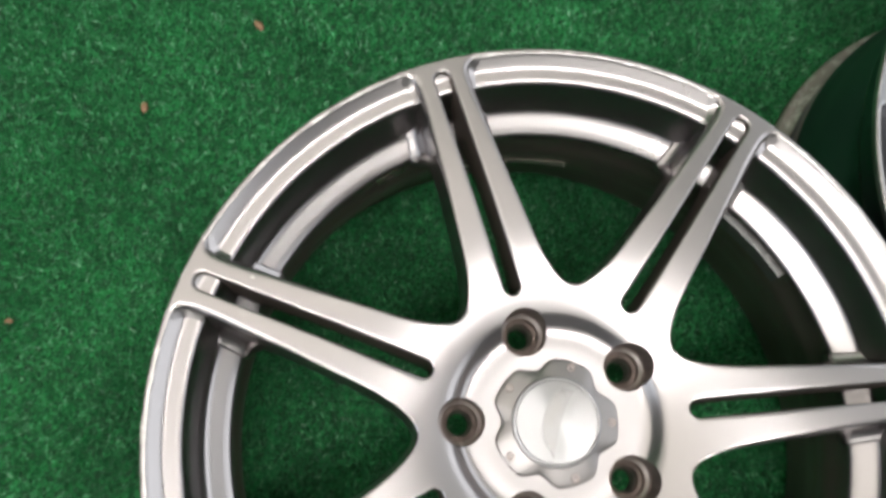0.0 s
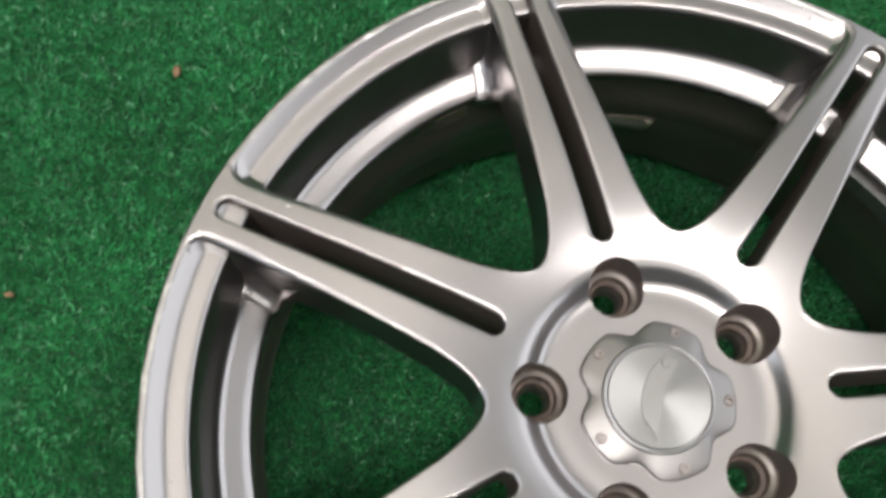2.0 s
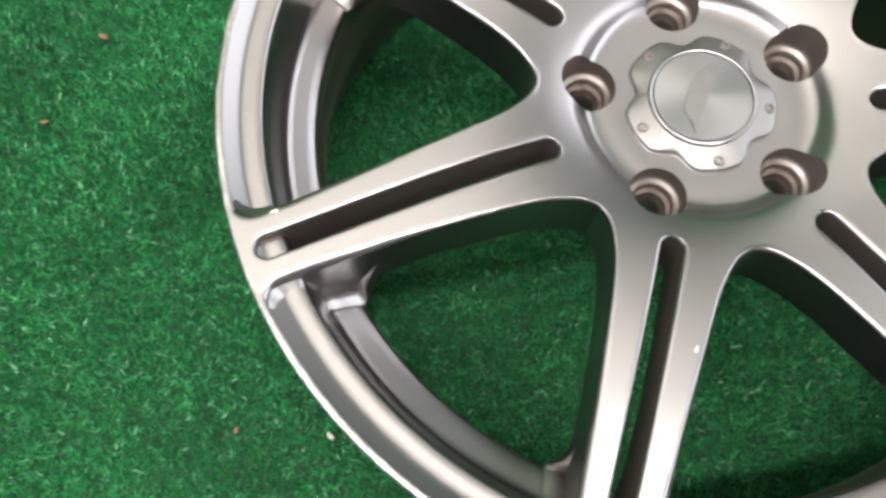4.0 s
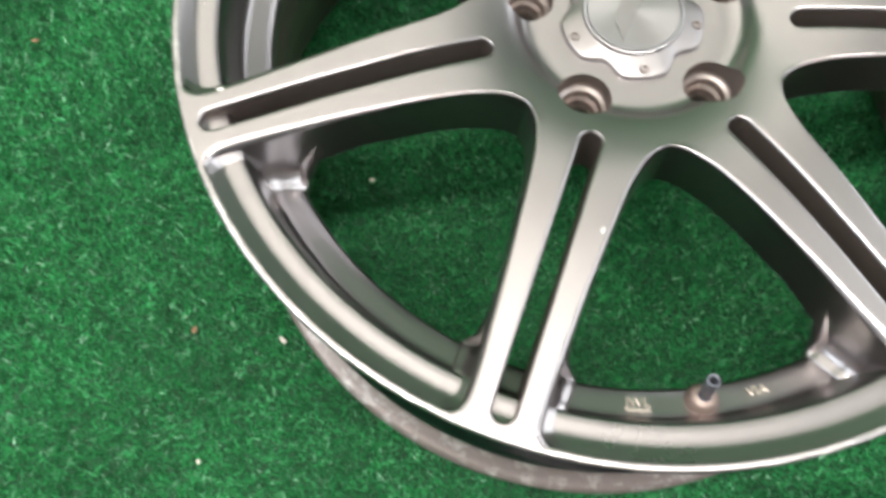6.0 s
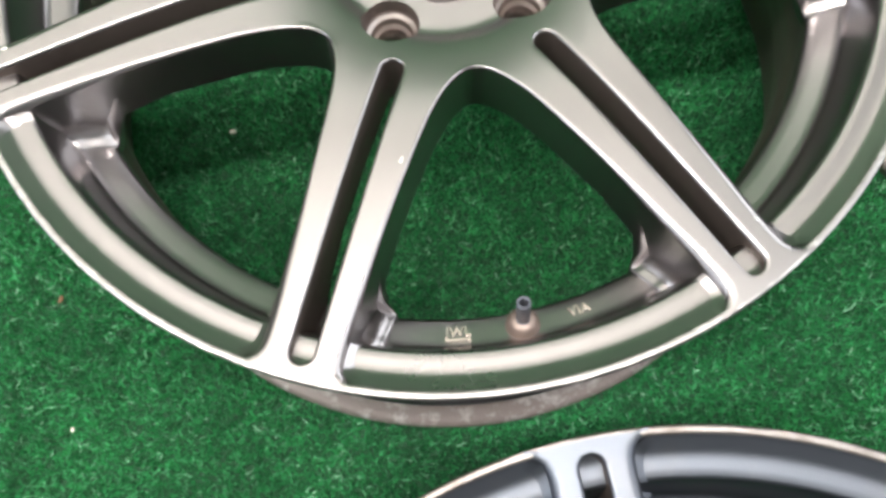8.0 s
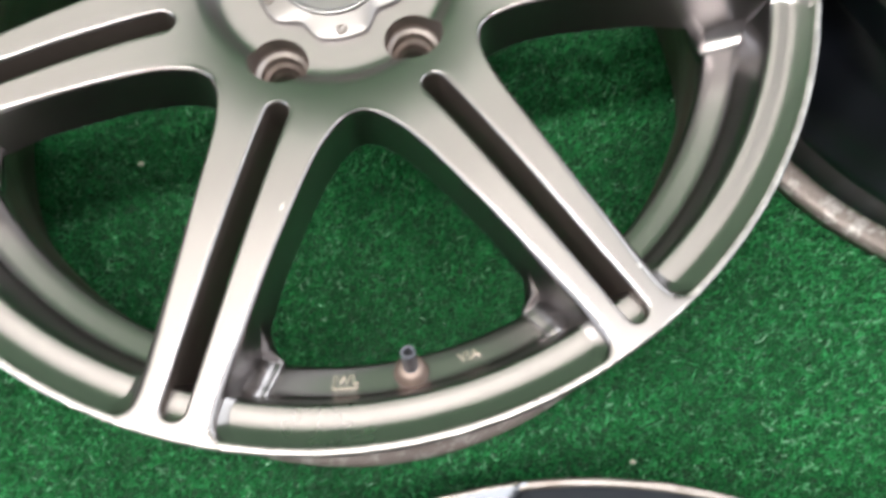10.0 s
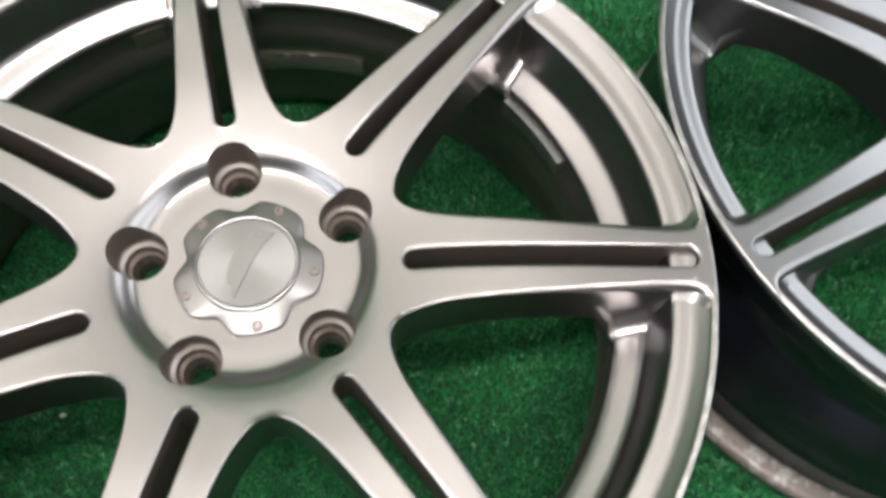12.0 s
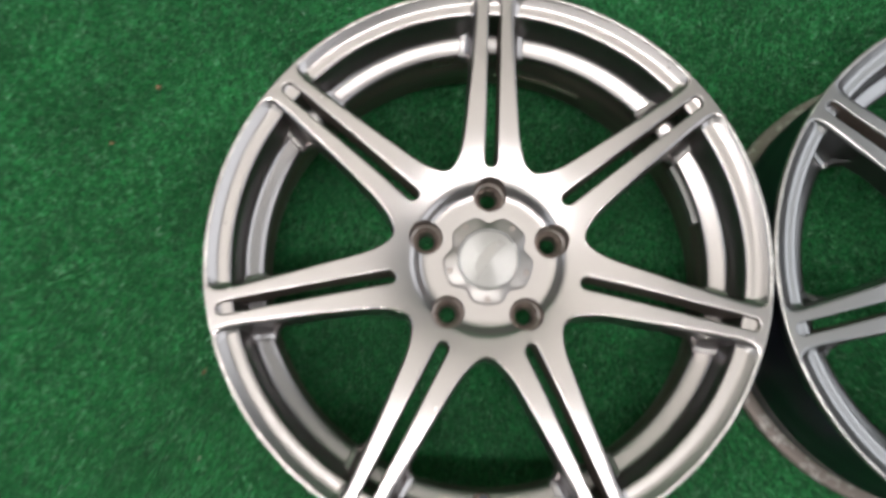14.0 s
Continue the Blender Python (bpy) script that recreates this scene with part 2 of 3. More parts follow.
def ledge(r):
    """Height of the rim's inner ledge."""
    return float(np.interp(r, (0.1972, 0.1988, 0.2030, 0.2085, 0.2110, 0.2126), (0.1526, 0.1540, 0.1560, 0.1584, 0.1596, 0.1612)))


def rim_top(r):
    """Height of the lip's pocket and of its sloping band."""
    return float(np.interp(r, (0.2186, 0.2199, 0.2230, 0.2256, 0.2273, 0.2286, 0.2298, 0.2312, 0.2345, 0.2358), (0.1901, 0.1909, 0.1913, 0.19155, 0.1918, 0.1922, 0.19285, 0.1938, 0.19615, 0.1971)))


def spoke_mesh():
    """One sector of the face: a twin-bar spoke with its slot, from the hub ring to the lip."""
    def on_seam(along, off):
        return along * math.cos(A) + off * math.sin(A), along * math.sin(A) - off * math.cos(A)

    edge = smooth_curve([(0.2338, 0.0268), (0.2322, 0.0215), (0.2275, 0.0184), (0.213, 0.0180), (0.19, 0.0189), (0.16, 0.0199), (0.127, 0.0222),
                         (0.104, 0.0245), on_seam(0.0935, 0.0145), on_seam(0.0869, 0.0070), on_seam(0.0846, 0.0), on_seam(0.0869, -0.0070)], 6)[:-6]
    W = resample(edge, 64)
    nW = inward(W, -1)
    if nW[30] @ np.array((0.0, -1.0)) < 0:
        nW = -nW
    nW[-1] = (-math.cos(A), -math.sin(A))
    s, r_in, r_out = 0.0053, 0.0807, 0.2316
    ends = [(r_out - s + s * math.cos(t), s * math.sin(t)) for t in np.linspace(0, math.pi / 2, 10)]
    ends += [(u, s) for u in np.linspace(r_out - s, r_in + s, 44)[1:-1]]
    ends += [(r_in + s - s * math.sin(t), s * math.cos(t)) for t in np.linspace(0, math.pi / 2, 10)]
    S = np.array(ends)
    S = S[np.linspace(0, len(S) - 1, 64).round().astype(int)]
    nS = inward(S, 1)
    if nS[30] @ np.array((0.0, 1.0)) < 0:
        nS = -nS
    nS[0], nS[-1] = (1, 0), (-1, 0)
    b = 0.0017
    bW = np.array([0.0017 + 0.0028 * ease((math.hypot(*q) - 0.135) / 0.085) for q in W])
    bS = np.full(64, b)
    TW, TS = W + bW[:, None] * nW, S + b * nS
    # outer end: from the lip arc to the slot; inner end: from the slot to the hub ring
    k = 3
    a1, rw0, rs0 = math.atan2(TW[0][1], TW[0][0]), math.hypot(*TW[0]), TS[0][0]
    outer_w = [((RIM_TOP + (rw0 - RIM_TOP) * i / k) * math.cos(a1), (RIM_TOP + (rw0 - RIM_TOP) * i / k) * math.sin(a1)) for i in range(k)]
    outer_s = [(RIM_TOP + (rs0 - RIM_TOP) * i / k, 0.0) for i in range(k)]
    r1, m = math.hypot(*TW[-1]), 4
    inner_w = [((r1 + (HUB_R - r1) * i / m) * math.cos(A), (r1 + (HUB_R - r1) * i / m) * math.sin(A)) for i in range(1, m + 1)]
    inner_s = [(TS[-1][0] + (HUB_R - TS[-1][0]) * i / m, 0.0) for i in range(1, m + 1)]
    top_w = np.array(outer_w + [tuple(p) for p in TW] + inner_w)
    top_s = np.array(outer_s + [tuple(p) for p in TS] + inner_s)
    bm = bmesh.new()
    C = 8
    for sign in (1, -1):
        def vert(p, z):
            return bm.verts.new((p[0], sign * p[1], z))
        rows = []
        for n_row, (pw, ps) in enumerate(zip(top_w, top_s)):
            row = []
            step = n_row - k
            polar = 1.0 if step < 0 or step >= 64 else max(1 - ease(step / 10), ease((step - 44) / 18))
            rw, rs, aw, as_ = math.hypot(*pw), math.hypot(*ps), math.atan2(pw[1], pw[0]), math.atan2(ps[1], ps[0])
            for i in range(C + 1):
                rr, aa = rs + (rw - rs) * i / C, as_ + (aw - as_) * i / C
                q = (ps + (pw - ps) * i / C) * (1 - polar) + polar * np.array((rr * math.cos(aa), rr * math.sin(aa)))
                row.append(vert(q, face_z(math.hypot(*q))))
            rows.append(row)
        for r0, r1_ in zip(rows, rows[1:]):
            for i in range(C):
                bm.faces.new((r0[i], r0[i + 1], r1_[i + 1], r1_[i]))

        def wall(P, n, first, depth, draft, bevel, slot_side):
            strips = []
            for j, (p, nn) in enumerate(zip(P, n)):
                z, b = face_z(math.hypot(*p)), bevel[j]
                col = [first[j]]
                for t in (20, 40, 60, 80, 90):
                    c, s_ = math.cos(math.radians(t)), math.sin(math.radians(t))
                    col.append(vert(p + nn * b * (1 - s_), z - b * (1 - c)))
                d = depth(math.hypot(*p))
                out = draft(math.hypot(*p))
                for f in (0.2, 0.4, 0.6, 0.8, 1.0):
                    col.append(vert(p - nn * out * (0.35 * f + 0.65 * f ** 2.5), z - b - (z - b - d) * f))
                col.append(vert(p + nn * 0.003, d - 0.002))
                strips.append(col)
            for c0, c1 in zip(strips, strips[1:]):
                for i in range(len(c0) - 1):
                    # slot walls below the bevel take the darker brown metal
                    bm.faces.new((c0[i], c1[i], c1[i + 1], c0[i + 1])).material_index = 1 if slot_side and i > 4 else 0
            return strips
        w_cols = wall(W, nW, [rows[k + j][C] for j in range(64)], foot, lambda r: 0.0022, bW, False)
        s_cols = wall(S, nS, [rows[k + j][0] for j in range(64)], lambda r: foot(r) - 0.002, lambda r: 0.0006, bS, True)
        for j in range(63):
            bm.faces.new((w_cols[j][-1], w_cols[j + 1][-1], s_cols[j + 1][-1], s_cols[j][-1]))
        # web at the foot: a raised step on the ledge, swept round into the spoke's side
        line = [(0.2148 - 0.0203 * i / 9, 0.0287 + 0.0018 * i / 9) for i in range(10)]
        line += smooth_curve([(0.1945, 0.0305), (0.1930, 0.0288), (0.1902, 0.0254), (0.1862, 0.0228), (0.1800, 0.0210), (0.1720, 0.0202)], 4)[1:]
        line = np.array(line)
        into = inward(line, 1)
        if into[2] @ np.array((0.0, -1.0)) < 0:
            into = -into
        cols = []
        for p, nn in zip(line, into):
            swept = ease((0.1945 - p[0]) / 0.0165)
            step = 1 - ease((0.1945 - p[0]) / 0.0030)
            base = ledge(math.hypot(*p)) + 0.0165 * swept
            low = base - 0.0010 if p[0] > 0.1946 else base - 0.0060 * (1 - swept)
            side = np.array((p[0], 0.0175))
            col = [vert(p, low)]
            for d, dz in ((0.0001, -0.0004), (0.0007, 0.0004), (0.0014, 0.0010), (0.0022, 0.0013)):
                col.append(vert(p + nn * d * (0.05 + 0.95 * step), base + dz * (0.3 + 0.7 * step)))
            q = p + nn * 0.0022 * (0.05 + 0.95 * step)
            for f in (0.2, 0.4, 0.6, 0.8, 1.0):
                col.append(vert(q + (side - q) * f, base + 0.0013 * (0.3 + 0.7 * step) + (0.0135 + 0.0075 * swept) * f ** (0.6 + 1.7 * step)))
            cols.append(col)
        for c0, c1 in zip(cols, cols[1:]):
            for i in range(len(c0) - 1):
                bm.faces.new((c0[i], c1[i], c1[i + 1], c0[i + 1]))
        # rounded end of the lip's pocket: a sloping fillet that carries the lip's band round to the spoke
        edge_line = smooth_curve([(0.2172, 0.0224), (0.2215, 0.0224), (0.2250, 0.0230), (0.2280, 0.0250), (0.2302, 0.0290), (0.2318, 0.0340)], 4)
        wall_line = smooth_curve([(0.2172, 0.0172), (0.2215, 0.0172), (0.2255, 0.0174), (0.2300, 0.0185), (0.2332, 0.0225), (0.2348, 0.0290)], 4)
        cols = []
        for p, q in zip(edge_line, wall_line):
            z0 = rim_top(math.hypot(*p)) - 0.0003
            z1 = min(0.1972, max(z0 + 0.0028, rim_top(math.hypot(*q)) + 0.0004))
            cols.append([vert((p[0] + (q[0] - p[0]) * f, p[1] + (q[1] - p[1]) * f), z0 + (z1 - z0) * f ** 1.15) for f in (0, 0.1, 0.25, 0.5, 0.75, 1.0)])
        for c0, c1 in zip(cols, cols[1:]):
            for i in range(5):
                bm.faces.new((c0[i], c1[i], c1[i + 1], c0[i + 1]))
        bm.faces.new(cols[0] + [vert(wall_line[0], 0.1885), vert(edge_line[0], 0.1885)])
    bmesh.ops.remove_doubles(bm, verts=bm.verts, dist=1e-6)
    return bm


RIM_PROFILE = [
    (0.2400, 0.1950), (0.2399, 0.1970), (0.2394, 0.1979), (0.2385, 0.1981), (0.2370, 0.1980), (0.2363, 0.1977), (0.2358, 0.1971), (0.2345, 0.19615),
    (0.2312, 0.1938), (0.2298, 0.19285), (0.2286, 0.1922), (0.2273, 0.1918), (0.2256, 0.19155), (0.2230, 0.1913), (0.2199, 0.1909), (0.2186, 0.1901), (0.2177, 0.1878),
    (0.2160, 0.1780), (0.2145, 0.1700), (0.2135, 0.1640), (0.2126, 0.1612), (0.2110, 0.1596), (0.2085, 0.1584), (0.2030, 0.1560), (0.1988, 0.1540),
    (0.1972, 0.1526), (0.1968, 0.1505), (0.1985, 0.1485), (0.1988, 0.1300), (0.1972, 0.1270), (0.1972, 0.1130), (0.1992, 0.1100), (0.1996, 0.1050), (0.2020, 0.0900), (0.2090, 0.0760), (0.2135, 0.0600),
    (0.2165, 0.0400), (0.2190, 0.0240), (0.2225, 0.0140), (0.2285, 0.0085), (0.2310, 0.0040), (0.2322, 0.0008), (0.2345, 0.0000), (0.2372, 0.0008),
    (0.2384, 0.0035), (0.2386, 0.0085), (0.2376, 0.0118), (0.2345, 0.0138), (0.2318, 0.0150), (0.2300, 0.0172), (0.2272, 0.0186), (0.2258, 0.0215), (0.2256, 0.0300), (0.2268, 0.0480), (0.2290, 0.0520),
    (0.2290, 0.0550), (0.2260, 0.0600), (0.2215, 0.0700), (0.2180, 0.0850), (0.2080, 0.0990), (0.2045, 0.1080), (0.2045, 0.1340), (0.2080, 0.1450),
    (0.2200, 0.1520), (0.2275, 0.1560), (0.2285, 0.1600), (0.2270, 0.1640), (0.2275, 0.1800), (0.2290, 0.1850), (0.2330, 0.1885), (0.2380, 0.1910),
    (0.2396, 0.1925)]

HUB_PROFILE = [(HUB_R, face_z(HUB_R)), (0.0755, 0.18715), (0.0740, 0.18672), (0.0725, 0.18626), (0.0710, 0.18582), (0.0696, 0.18538), (0.0682, 0.1849), (0.0668, 0.1843), (0.0655, 0.1836), (0.0642, 0.1827), (0.0630, 0.1816), (0.0619, 0.1804), (0.0609, 0.1792), (0.0598, 0.1781), (0.0587, 0.1773), (0.0574, 0.1767), (0.0558, 0.1763),
               (0.0535, 0.1760), (0.0500, 0.1758), (0.0450, 0.1757), (0.0420, 0.1754), (0.0300, 0.1750), (0.0300, 0.1450), (0.0745, 0.1450), (HUB_R, 0.1480)]


def hub_mesh():
    """The hub ring with five stepped bolt wells cut through it."""
    bm = lathe(HUB_PROFILE, 112, closed=True)
    bmesh.ops.recalc_face_normals(bm, faces=bm.faces)
    me = bpy.data.meshes.new("hub_blank")
    bm.to_mesh(me)
    bm.free()
    ob = new("hub_blank", me)
    cut = bmesh.new()
    for i in range(5):
        a = math.radians(90 - 72 * i)
        one = lathe([(0, 0.21), (0.0147, 0.21), (0.0145, 0.1680), (0.0141, 0.1662), (0.0132, 0.1650), (0.0115, 0.1645), (0.0109, 0.1636), (0.0105, 0.1606), (0.0100, 0.1596), (0.0090, 0.1590), (0.0085, 0.1580), (0.0080, 0.1552), (0.0068, 0.1532),
                     (0.0065, 0.12), (0, 0.12)], 56)
        bmesh.ops.translate(one, verts=one.verts, vec=(0.05715 * math.cos(a), 0.05715 * math.sin(a), 0))
        tmp = bpy.data.meshes.new("well")
        one.to_mesh(tmp)
        one.free()
        cut.from_mesh(tmp)
        bpy.data.meshes.remove(tmp)
    bmesh.ops.recalc_face_normals(cut, faces=cut.faces)
    mc = bpy.data.meshes.new("wells")
    cut.to_mesh(mc)
    cut.free()
    co = new("wells", mc)
    mod = ob.modifiers.new("cut", "BOOLEAN")
    mod.operation, mod.object, mod.solver = "DIFFERENCE", co, "EXACT"
    dg = bpy.context.evaluated_depsgraph_get()
    out = bpy.data.meshes.new_from_object(ob.evaluated_get(dg))
    for o in (ob, co):
        bpy.data.objects.remove(o)
    bm = bmesh.new()
    bm.from_mesh(out)
    bpy.data.meshes.remove(out)
    side = [f for f in bm.faces if all(v.co.xy.length > HUB_R - 2e-4 for v in f.verts)]
    bmesh.ops.delete(bm, geom=side, context="FACES")
    return bm


def sharp(ob, degrees=32):
    ob.data.set_sharp_from_angle(angle=radians(degrees))
    return ob


def cap_plate_mesh():
    """A low cone with five scallops in its foot, one facing each bolt well."""
    bm = bmesh.new()
    n = 150
    rings = []
    for f, z in ((0.0, 0.1748), (0.0, 0.1770), (0.03, 0.1777), (0.08, 0.1780), (0.3, 0.1787), (0.65, 0.1797), (1.0, 0.1806)):
        ring = []
        for i in range(n):
            a = 2 * math.pi * i / n
            d = ((math.degrees(a) - 90 + 36) % 72) - 36
            k = max(0.0, 1 - abs(d) / 21.0)
            r = 0.0388 - 0.0062 * (k * k * (3 - 2 * k))
            r += (0.0265 - r) * f
            ring.append(bm.verts.new((r * math.cos(a), r * math.sin(a), z)))
        rings.append(ring)
    for r0, r1 in zip(rings, rings[1:]):
        for i in range(n):
            j = (i + 1) % n
            bm.faces.new((r0[i], r0[j], r1[j], r1[i]))
    return bm


def emblem_mesh():
    """A plain curved blade shape with a disc and a small block, a little proud of the cap."""
    bm = bmesh.new()
    z = 0.1831

    def slab(pts, lift=0.0):
        lo = [bm.verts.new((x, y, z - 0.0010)) for x, y in pts]
        hi = [bm.verts.new((x, y, z + lift)) for x, y in pts]
        bm.faces.new(hi)
        for i in range(len(pts)):
            j = (i + 1) % len(pts)
            bm.faces.new((lo[i], lo[j], hi[j], hi[i]))
    left = smooth_curve([(0.0036, 0.0198), (-0.0034, 0.0130), (-0.0079, 0.0028), (-0.0089, -0.0076), (-0.0074, -0.0128)], 5)
    right = smooth_curve([(0.0110, 0.0180), (0.0069, 0.0113), (0.0028, 0.0010), (-0.0004, -0.0110), (-0.0028, -0.0215)], 5)
    slab(left + [(-0.0046, -0.0150)] + right[::-1])
    slab([(0.0036 + 0.0022 * math.cos(t), 0.0160 + 0.0022 * math.sin(t)) for t in np.linspace(0, 2 * math.pi, 13)[:-1]], 0.0004)
    bmesh.ops.bevel(bm, geom=[e for e in bm.edges if min(v.co.z for v in e.verts) > z - 0.0001], offset=0.0003, segments=1, affect="EDGES")
    bmesh.ops.rotate(bm, verts=bm.verts, cent=(0, 0, 0), matrix=Matrix.Rotation(radians(-18), 3, "Z"))
    return bm


def arc_block(r0, r1, z0, z1, a0, a1, n=10):
    bm = bmesh.new()
    rows = []
    for i in range(n + 1):
        a = math.radians(a0 + (a1 - a0) * i / n)
        rows.append([bm.verts.new((r * math.cos(a), r * math.sin(a), z)) for r, z in ((r0, z0), (r1, z0), (r1, z1), (r0, z1))])
    for p, q in zip(rows, rows[1:]):
        for i in range(4):
            j = (i + 1) % 4
            bm.faces.new((p[i], p[j], q[j], q[i]))
    bm.faces.new(rows[0])
    bm.faces.new(rows[-1][::-1])
    return bm


def alloy_wheel(label):
    wheel = tagged(new("alloy_wheel"), label, "wheel", "alloy wheels on the turf")
    rim = part("rim", lathe(RIM_PROFILE, 224, closed=True), silver, wheel)
    # knocks along the lip
    for v in rim.data.vertices:
        r = math.hypot(v.co.x, v.co.y)
        if r > 0.2384 and v.co.z > 0.194:
            a = math.atan2(v.co.y, v.co.x)
            worn = max(0.0, noise.noise(Vector((9 * math.cos(a), 9 * math.sin(a), 3.1)))) * noise.noise(Vector((140 * math.cos(a), 140 * math.sin(a), 900 * v.co.z)))
            f = 1 - 0.0042 * abs(worn)
            v.co.x, v.co.y, v.co.z = v.co.x * f, v.co.y * f, v.co.z - 0.0006 * abs(worn)
    sharp(rim, 50)
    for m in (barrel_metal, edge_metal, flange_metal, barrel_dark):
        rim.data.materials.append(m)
    for p in rim.data.polygons:
        r = math.hypot(p.center.x, p.center.y)
        outward = p.normal.x * p.center.x + p.normal.y * p.center.y > 0
        if p.center.z < 0.15:
            p.material_index = 1
        # outward barrel side: dark colour that also holds the shade under the lip
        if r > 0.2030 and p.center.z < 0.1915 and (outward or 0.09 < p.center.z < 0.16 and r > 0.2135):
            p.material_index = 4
        if p.center.z < 0.0225 and r > 0.2255:
            p.material_index = 3 if p.normal.z > 0.25 else 1
        if r > 0.2358 and p.center.z > 0.1925:
            p.material_index = 2
    first, spokes = None, []
    for i in range(N):
        m = pose(0, 0, 0, 0, 0, 90 - i * 360 / N)
        if first is None:
            first = part("spoke", spoke_mesh(), silver, wheel)
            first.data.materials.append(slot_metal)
            first.matrix_basis = m
        else:
            ob = new("spoke", first.data)
            ob.parent = wheel
            ob.matrix_basis = m
        spokes.append(first if i == 0 else ob)
    sharp(first, 48)
    hub = part("hub", hub_mesh(), silver, wheel)
    hub.data.materials.append(seat_metal)
    hub.data.materials.append(silver_grey)
    for p in hub.data.polygons:
        for i in range(5):
            b = math.radians(90 - 72 * i)
            d = math.hypot(p.center.x - 0.05715 * math.cos(b), p.center.y - 0.05715 * math.sin(b))
            # upward steps low in the wells take a lighter metal than their walls
            if d < 0.0149 and (p.normal.z < 0.5 or p.center.z < 0.17):
                p.material_index = 2 if p.normal.z > 0.35 and p.center.z < 0.1655 else 1
    sharp(hub, 40)
    cap = part("centre_cap", lathe([(0.0272, 0.1795), (0.0273, 0.1815), (0.0268, 0.1824), (0.0262, 0.1826), (0.0257, 0.1824), (0.0255, 0.1812), (0.0250, 0.1812), (0.0248, 0.1820), (0.0244, 0.1823), (0.0, 0.1824)], 96), cap_metal, wheel, "round spun aluminium centre cap")
    sharp(cap, 35)
    part("emblem", emblem_mesh(), emblem_metal, cap, "plain curved mark on the cap", smooth=False)
    plate = part("cap_plate", cap_plate_mesh(), plate_metal, wheel, "scalloped silver plate under the cap")
    sharp(plate, 50)
    screw = None
    for i in range(5):
        a = math.radians(-90 + 72 * i)
        m = Matrix.Translation((0.0345 * math.cos(a), 0.0345 * math.sin(a), 0.1784))
        if screw is None:
            screw = sharp(part("screw", lathe([(0.0027, -0.001), (0.0027, 0.0010), (0.0023, 0.0015), (0.0014, 0.0015), (0.0011, 0.0004), (0, 0.0004)], 18), seat_metal, plate))
        else:
            ob = new("screw", screw.data)
            ob.parent = plate
            screw_next = ob
        (screw if i == 0 else screw_next).matrix_basis = m
    # valve, at the foot of the window
    lean = Matrix.Translation((0, -0.2045, 0.1568)) @ pose(0, 0, 0, -14, 0, 0)
    valve = part("valve", lathe([(0, 0.016), (0.0019, 0.016), (0.0021, 0.0240), (0.0028, 0.0246), (0.0034, 0.0240), (0.0035, 0.0150), (0.0029, 0.0140), (0.0029, 0.0080), (0.0036, 0.0070), (0.0036, 0.0), (0, 0)], 28), valve_metal, wheel, "grey hollow-topped valve stem")
    valve.matrix_basis = lean
    sharp(valve)
    part("valve_nut", lathe([(0.0034, 0.0072), (0.0048, 0.0070), (0.0066, 0.0055), (0.0078, 0.0030), (0.0084, 0.0), (0.0084, -0.004)], 28), nut_metal, valve, "dull reddish metal valve nut")
    return wheel, rim, spokes


wheel, rim, spokes = alloy_wheel("silver seven twin-spoke alloy wheel lying face up on the turf")
wheel_two = copy_thing(wheel, pose(0.480, 0.009, 0, 0, 0, 195.9 - (90 - 2 * 360 / 7)))
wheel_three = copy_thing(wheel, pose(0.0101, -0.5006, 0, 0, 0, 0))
# same wheels in altered silver; wheel three darkened in place of dimmer light
for copied, paint in ((wheel_two, silver_cool), (wheel_three, silver_dimmed)):
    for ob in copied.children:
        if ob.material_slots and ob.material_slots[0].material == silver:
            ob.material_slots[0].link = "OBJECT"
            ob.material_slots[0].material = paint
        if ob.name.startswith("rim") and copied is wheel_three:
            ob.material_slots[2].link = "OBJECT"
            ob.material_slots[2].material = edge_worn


# ---- the marks and weights of the near wheel ----
block = None
for i in range(6):
    ob = part("balance_weight", arc_block(0.1926, 0.1986, 0.1345, 0.1465, -1.33, 1.33, 3), weight_metal, wheel, "grey stick-on balance weight", smooth=False) if block is None else new("balance_weight", block.data)
    block = block or ob
    ob.parent = wheel
    ob["label"] = "grey stick-on balance weight"
    ob.matrix_basis = pose(0, 0, 0, 0, 0, 14.6 + 2.76 * i)


def barrel_label(points, a0, a1, label, n=14):
    """A thin pale strip that follows the inside of the barrel."""
    bm = bmesh.new()
    rows = []
    for i in range(n + 1):
        a = math.radians(a0 + (a1 - a0) * i / n)
        rows.append([bm.verts.new((r * math.cos(a), r * math.sin(a), z)) for r, z in points])
    for p, q in zip(rows, rows[1:]):
        for i in range(len(points) - 1):
            bm.faces.new((p[i], q[i], q[i + 1], p[i + 1]))
    bmesh.ops.solidify(bm, geom=bm.faces, thickness=0.0003)
    return part("barrel_label", bm, strip_pale, rim, label)


barrel_label([(0.1993, 0.1015), (0.2012, 0.0900), (0.2050, 0.0824), (0.2082, 0.0760), (0.2099, 0.0700)], 63.2, 88, "thin pale strip along the inside of the barrel")
barrel_label([(0.1981, 0.1455), (0.1982, 0.1335)], 100, 106, "small thin pale strip inside the barrel", 5)


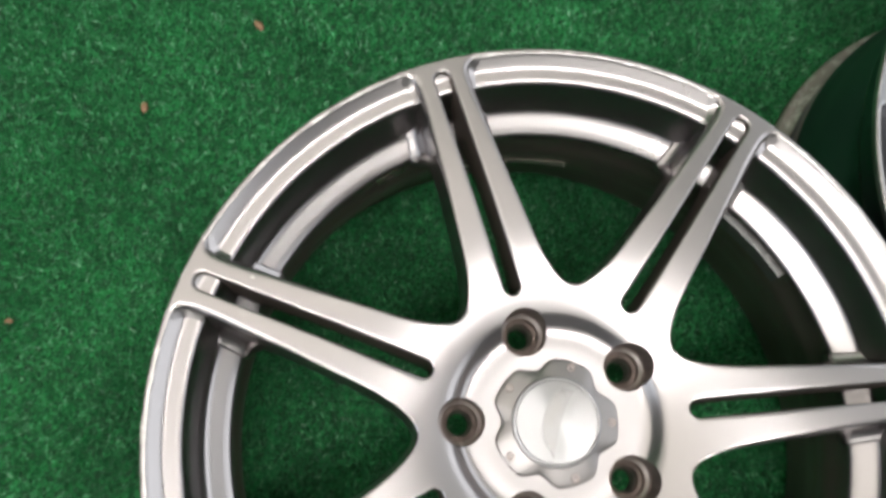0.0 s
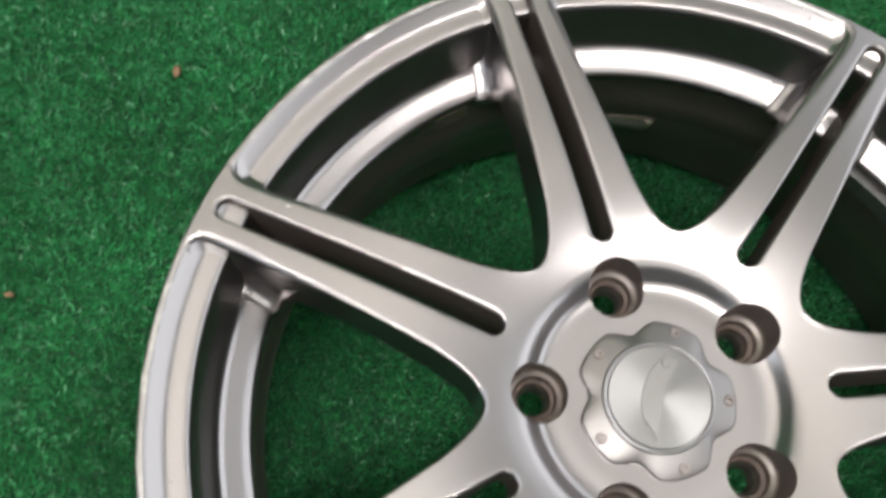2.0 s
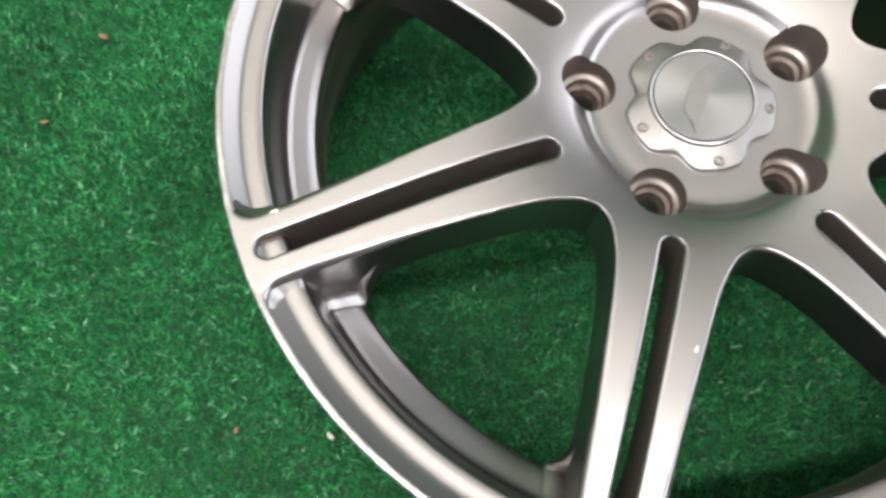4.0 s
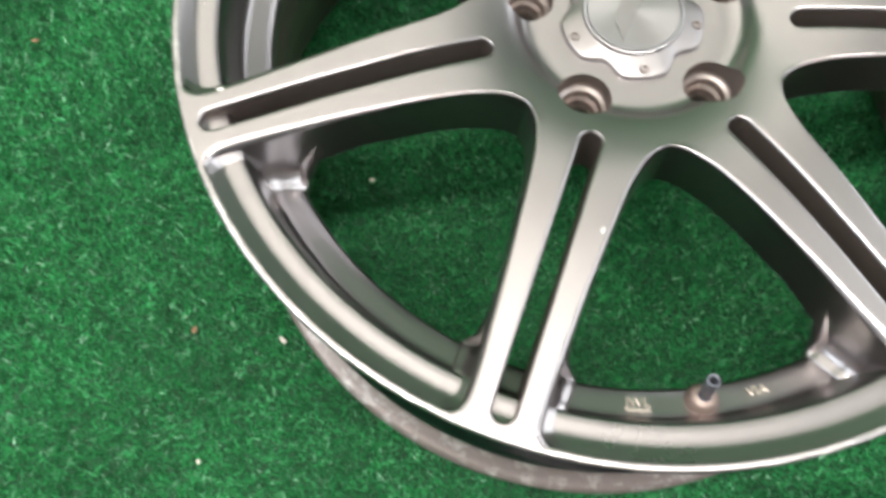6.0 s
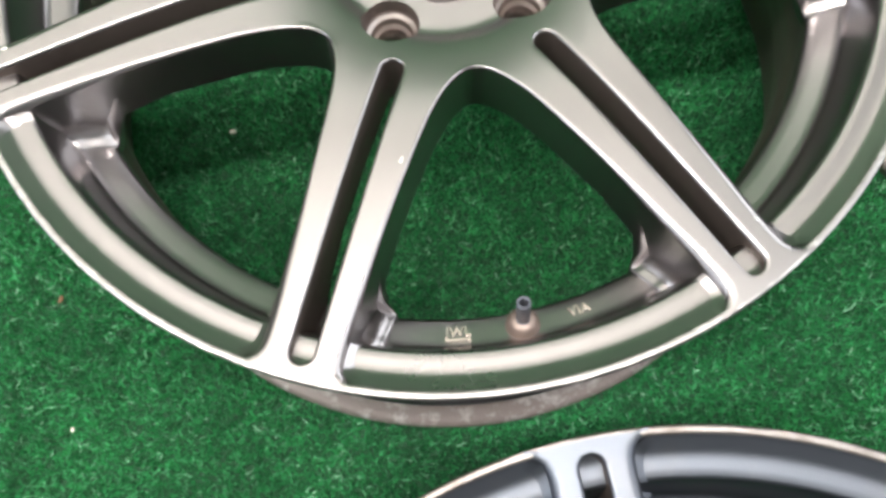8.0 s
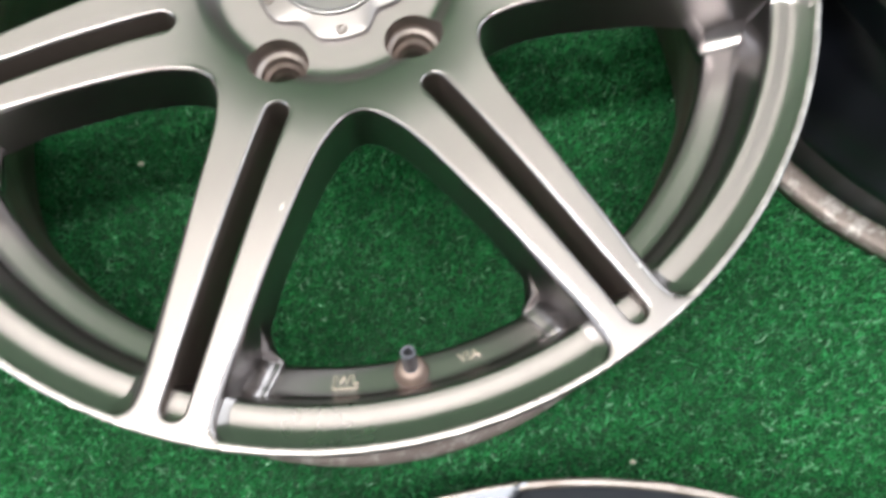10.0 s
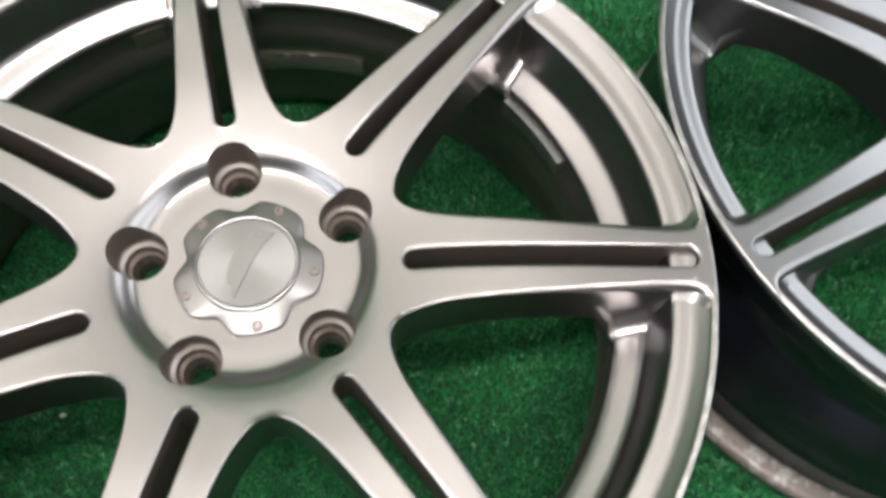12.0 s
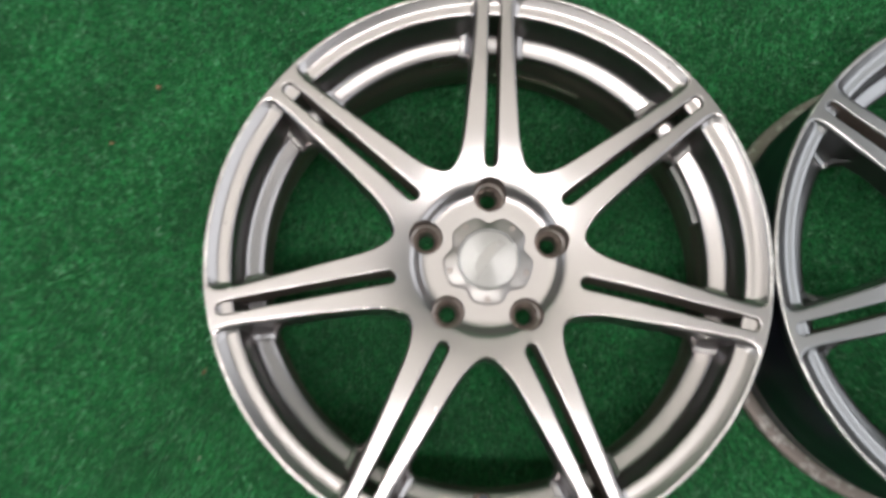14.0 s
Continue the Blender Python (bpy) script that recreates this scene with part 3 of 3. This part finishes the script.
def lettering(text, angle, under):
    """Raised cast letters on the sloping ledge, read from outside the wheel."""
    cu = bpy.data.curves.new("letters", "FONT")
    cu.body, cu.size, cu.extrude, cu.align_x, cu.align_y = text, 0.0068, 0.0007, "CENTER", "CENTER"
    tmp = new("letters", cu)
    me = bpy.data.meshes.new_from_object(tmp.evaluated_get(bpy.context.evaluated_depsgraph_get()))
    bpy.data.objects.remove(tmp)
    bm = bmesh.new()
    bm.from_mesh(me)
    bpy.data.meshes.remove(me)
    if under:
        box(bm, -0.0058, -0.0046, -0.0004, 0.0058, -0.0038, 0.0004)
    ob = part("cast_lettering", bm, letter_metal, rim, "raised cast letters " + text, smooth=False)
    ob.matrix_basis = pose(0, 0, 0, 0, 0, angle + 90) @ Matrix.Translation((0, -0.2042, 0.1573)) @ pose(0, 0, 0, -24, 0, 0)
    return ob


lettering("JWL", -98.6, True)
lettering("VIA", -82.2, False)


def debris(x, y, size, mat, label, seed):
    rng = random.Random(seed)
    bm = bmesh.new()
    bmesh.ops.create_icosphere(bm, subdivisions=2, radius=size)
    for v in bm.verts:
        v.co *= rng.uniform(0.75, 1.2)
        v.co.z *= 0.45
    ob = part("litter_speck", bm, mat)
    ob.matrix_basis = pose(x, y, 0.0062, rng.uniform(-20, 20), rng.uniform(-20, 20), rng.uniform(0, 360)) @ Matrix.Diagonal((1.3, 0.8, 1, 1))
    return tagged(ob, label, "litter", "specks of litter on the turf")


def speck_material(name, colour):
    mat, nt, b = material(name)
    n = node(nt, "ShaderNodeTexNoise", Scale=600.0)
    c = ramp(nt, n.outputs[0], [(0.3, tuple(0.7 * k for k in colour)), (0.7, colour)])
    nt.links.new(c.outputs[0], b.inputs["Base Color"])
    b.inputs["Roughness"].default_value = 0.8
    return mat


brown = speck_material("dry_brown_leaf", (0.30, 0.18, 0.10))
pale = speck_material("pale_chaff", (0.75, 0.70, 0.60))
for i, (x, y, size) in enumerate(((-0.1005, 0.4102, 0.0042), (-0.2148, 0.3600, 0.0045), (-0.3576, 0.2081, 0.0028), (-0.4026, 0.1424, 0.0022), (-0.2830, -0.1011, 0.0020))):
    debris(x, y, size, brown, "small brown dry leaf scrap lying on the turf", i)
for i, (x, y, size) in enumerate(((-0.1537, -0.0034, 0.0020), (-0.2812, -0.1888, 0.0016), (-0.2235, -0.1145, 0.0024), (0.1252, -0.2676, 0.0016))):
    debris(x, y, size, pale, "tiny pale chip lying on the green turf", 10 + i)


def chip(spoke, u, v, size, seed):
    """A small bare-metal nick on a spoke's face."""
    rng = random.Random(seed)
    bm = bmesh.new()
    ring = []
    for i in range(9):
        a, r = 2 * math.pi * i / 9, size * rng.uniform(0.6, 1.2)
        ring.append(bm.verts.new((u + 1.5 * r * math.cos(a), v + 0.6 * r * math.sin(a), face_z(math.hypot(u, v)) - 0.0001)))
    top = bm.verts.new((u, v, face_z(math.hypot(u, v)) + 0.0003))
    for i in range(9):
        bm.faces.new((ring[i], ring[(i + 1) % 9], top))
    return part("paint_chip", bm, chip_metal, spoke, "bright bare-metal nick", smooth=False)


chip_metal = metal("bright_nick", (0.85, 0.83, 0.80), 0.4, grime=0.0)
for k_, u_, v_, size_ in ((4, 0.1328, 0.0176, 0.0016), (3, 0.2095, -0.0140, 0.0018), (3, 0.2260, -0.0150, 0.0014), (3, 0.2128, 0.0140, 0.0012), (5, 0.2180, -0.0150, 0.0013),
                          (6, 0.2000, -0.0130, 0.0014), (2, 0.2280, -0.0120, 0.0012)):
    chip(spokes[k_], u_, v_, size_, k_ * 10 + int(1000 * u_))
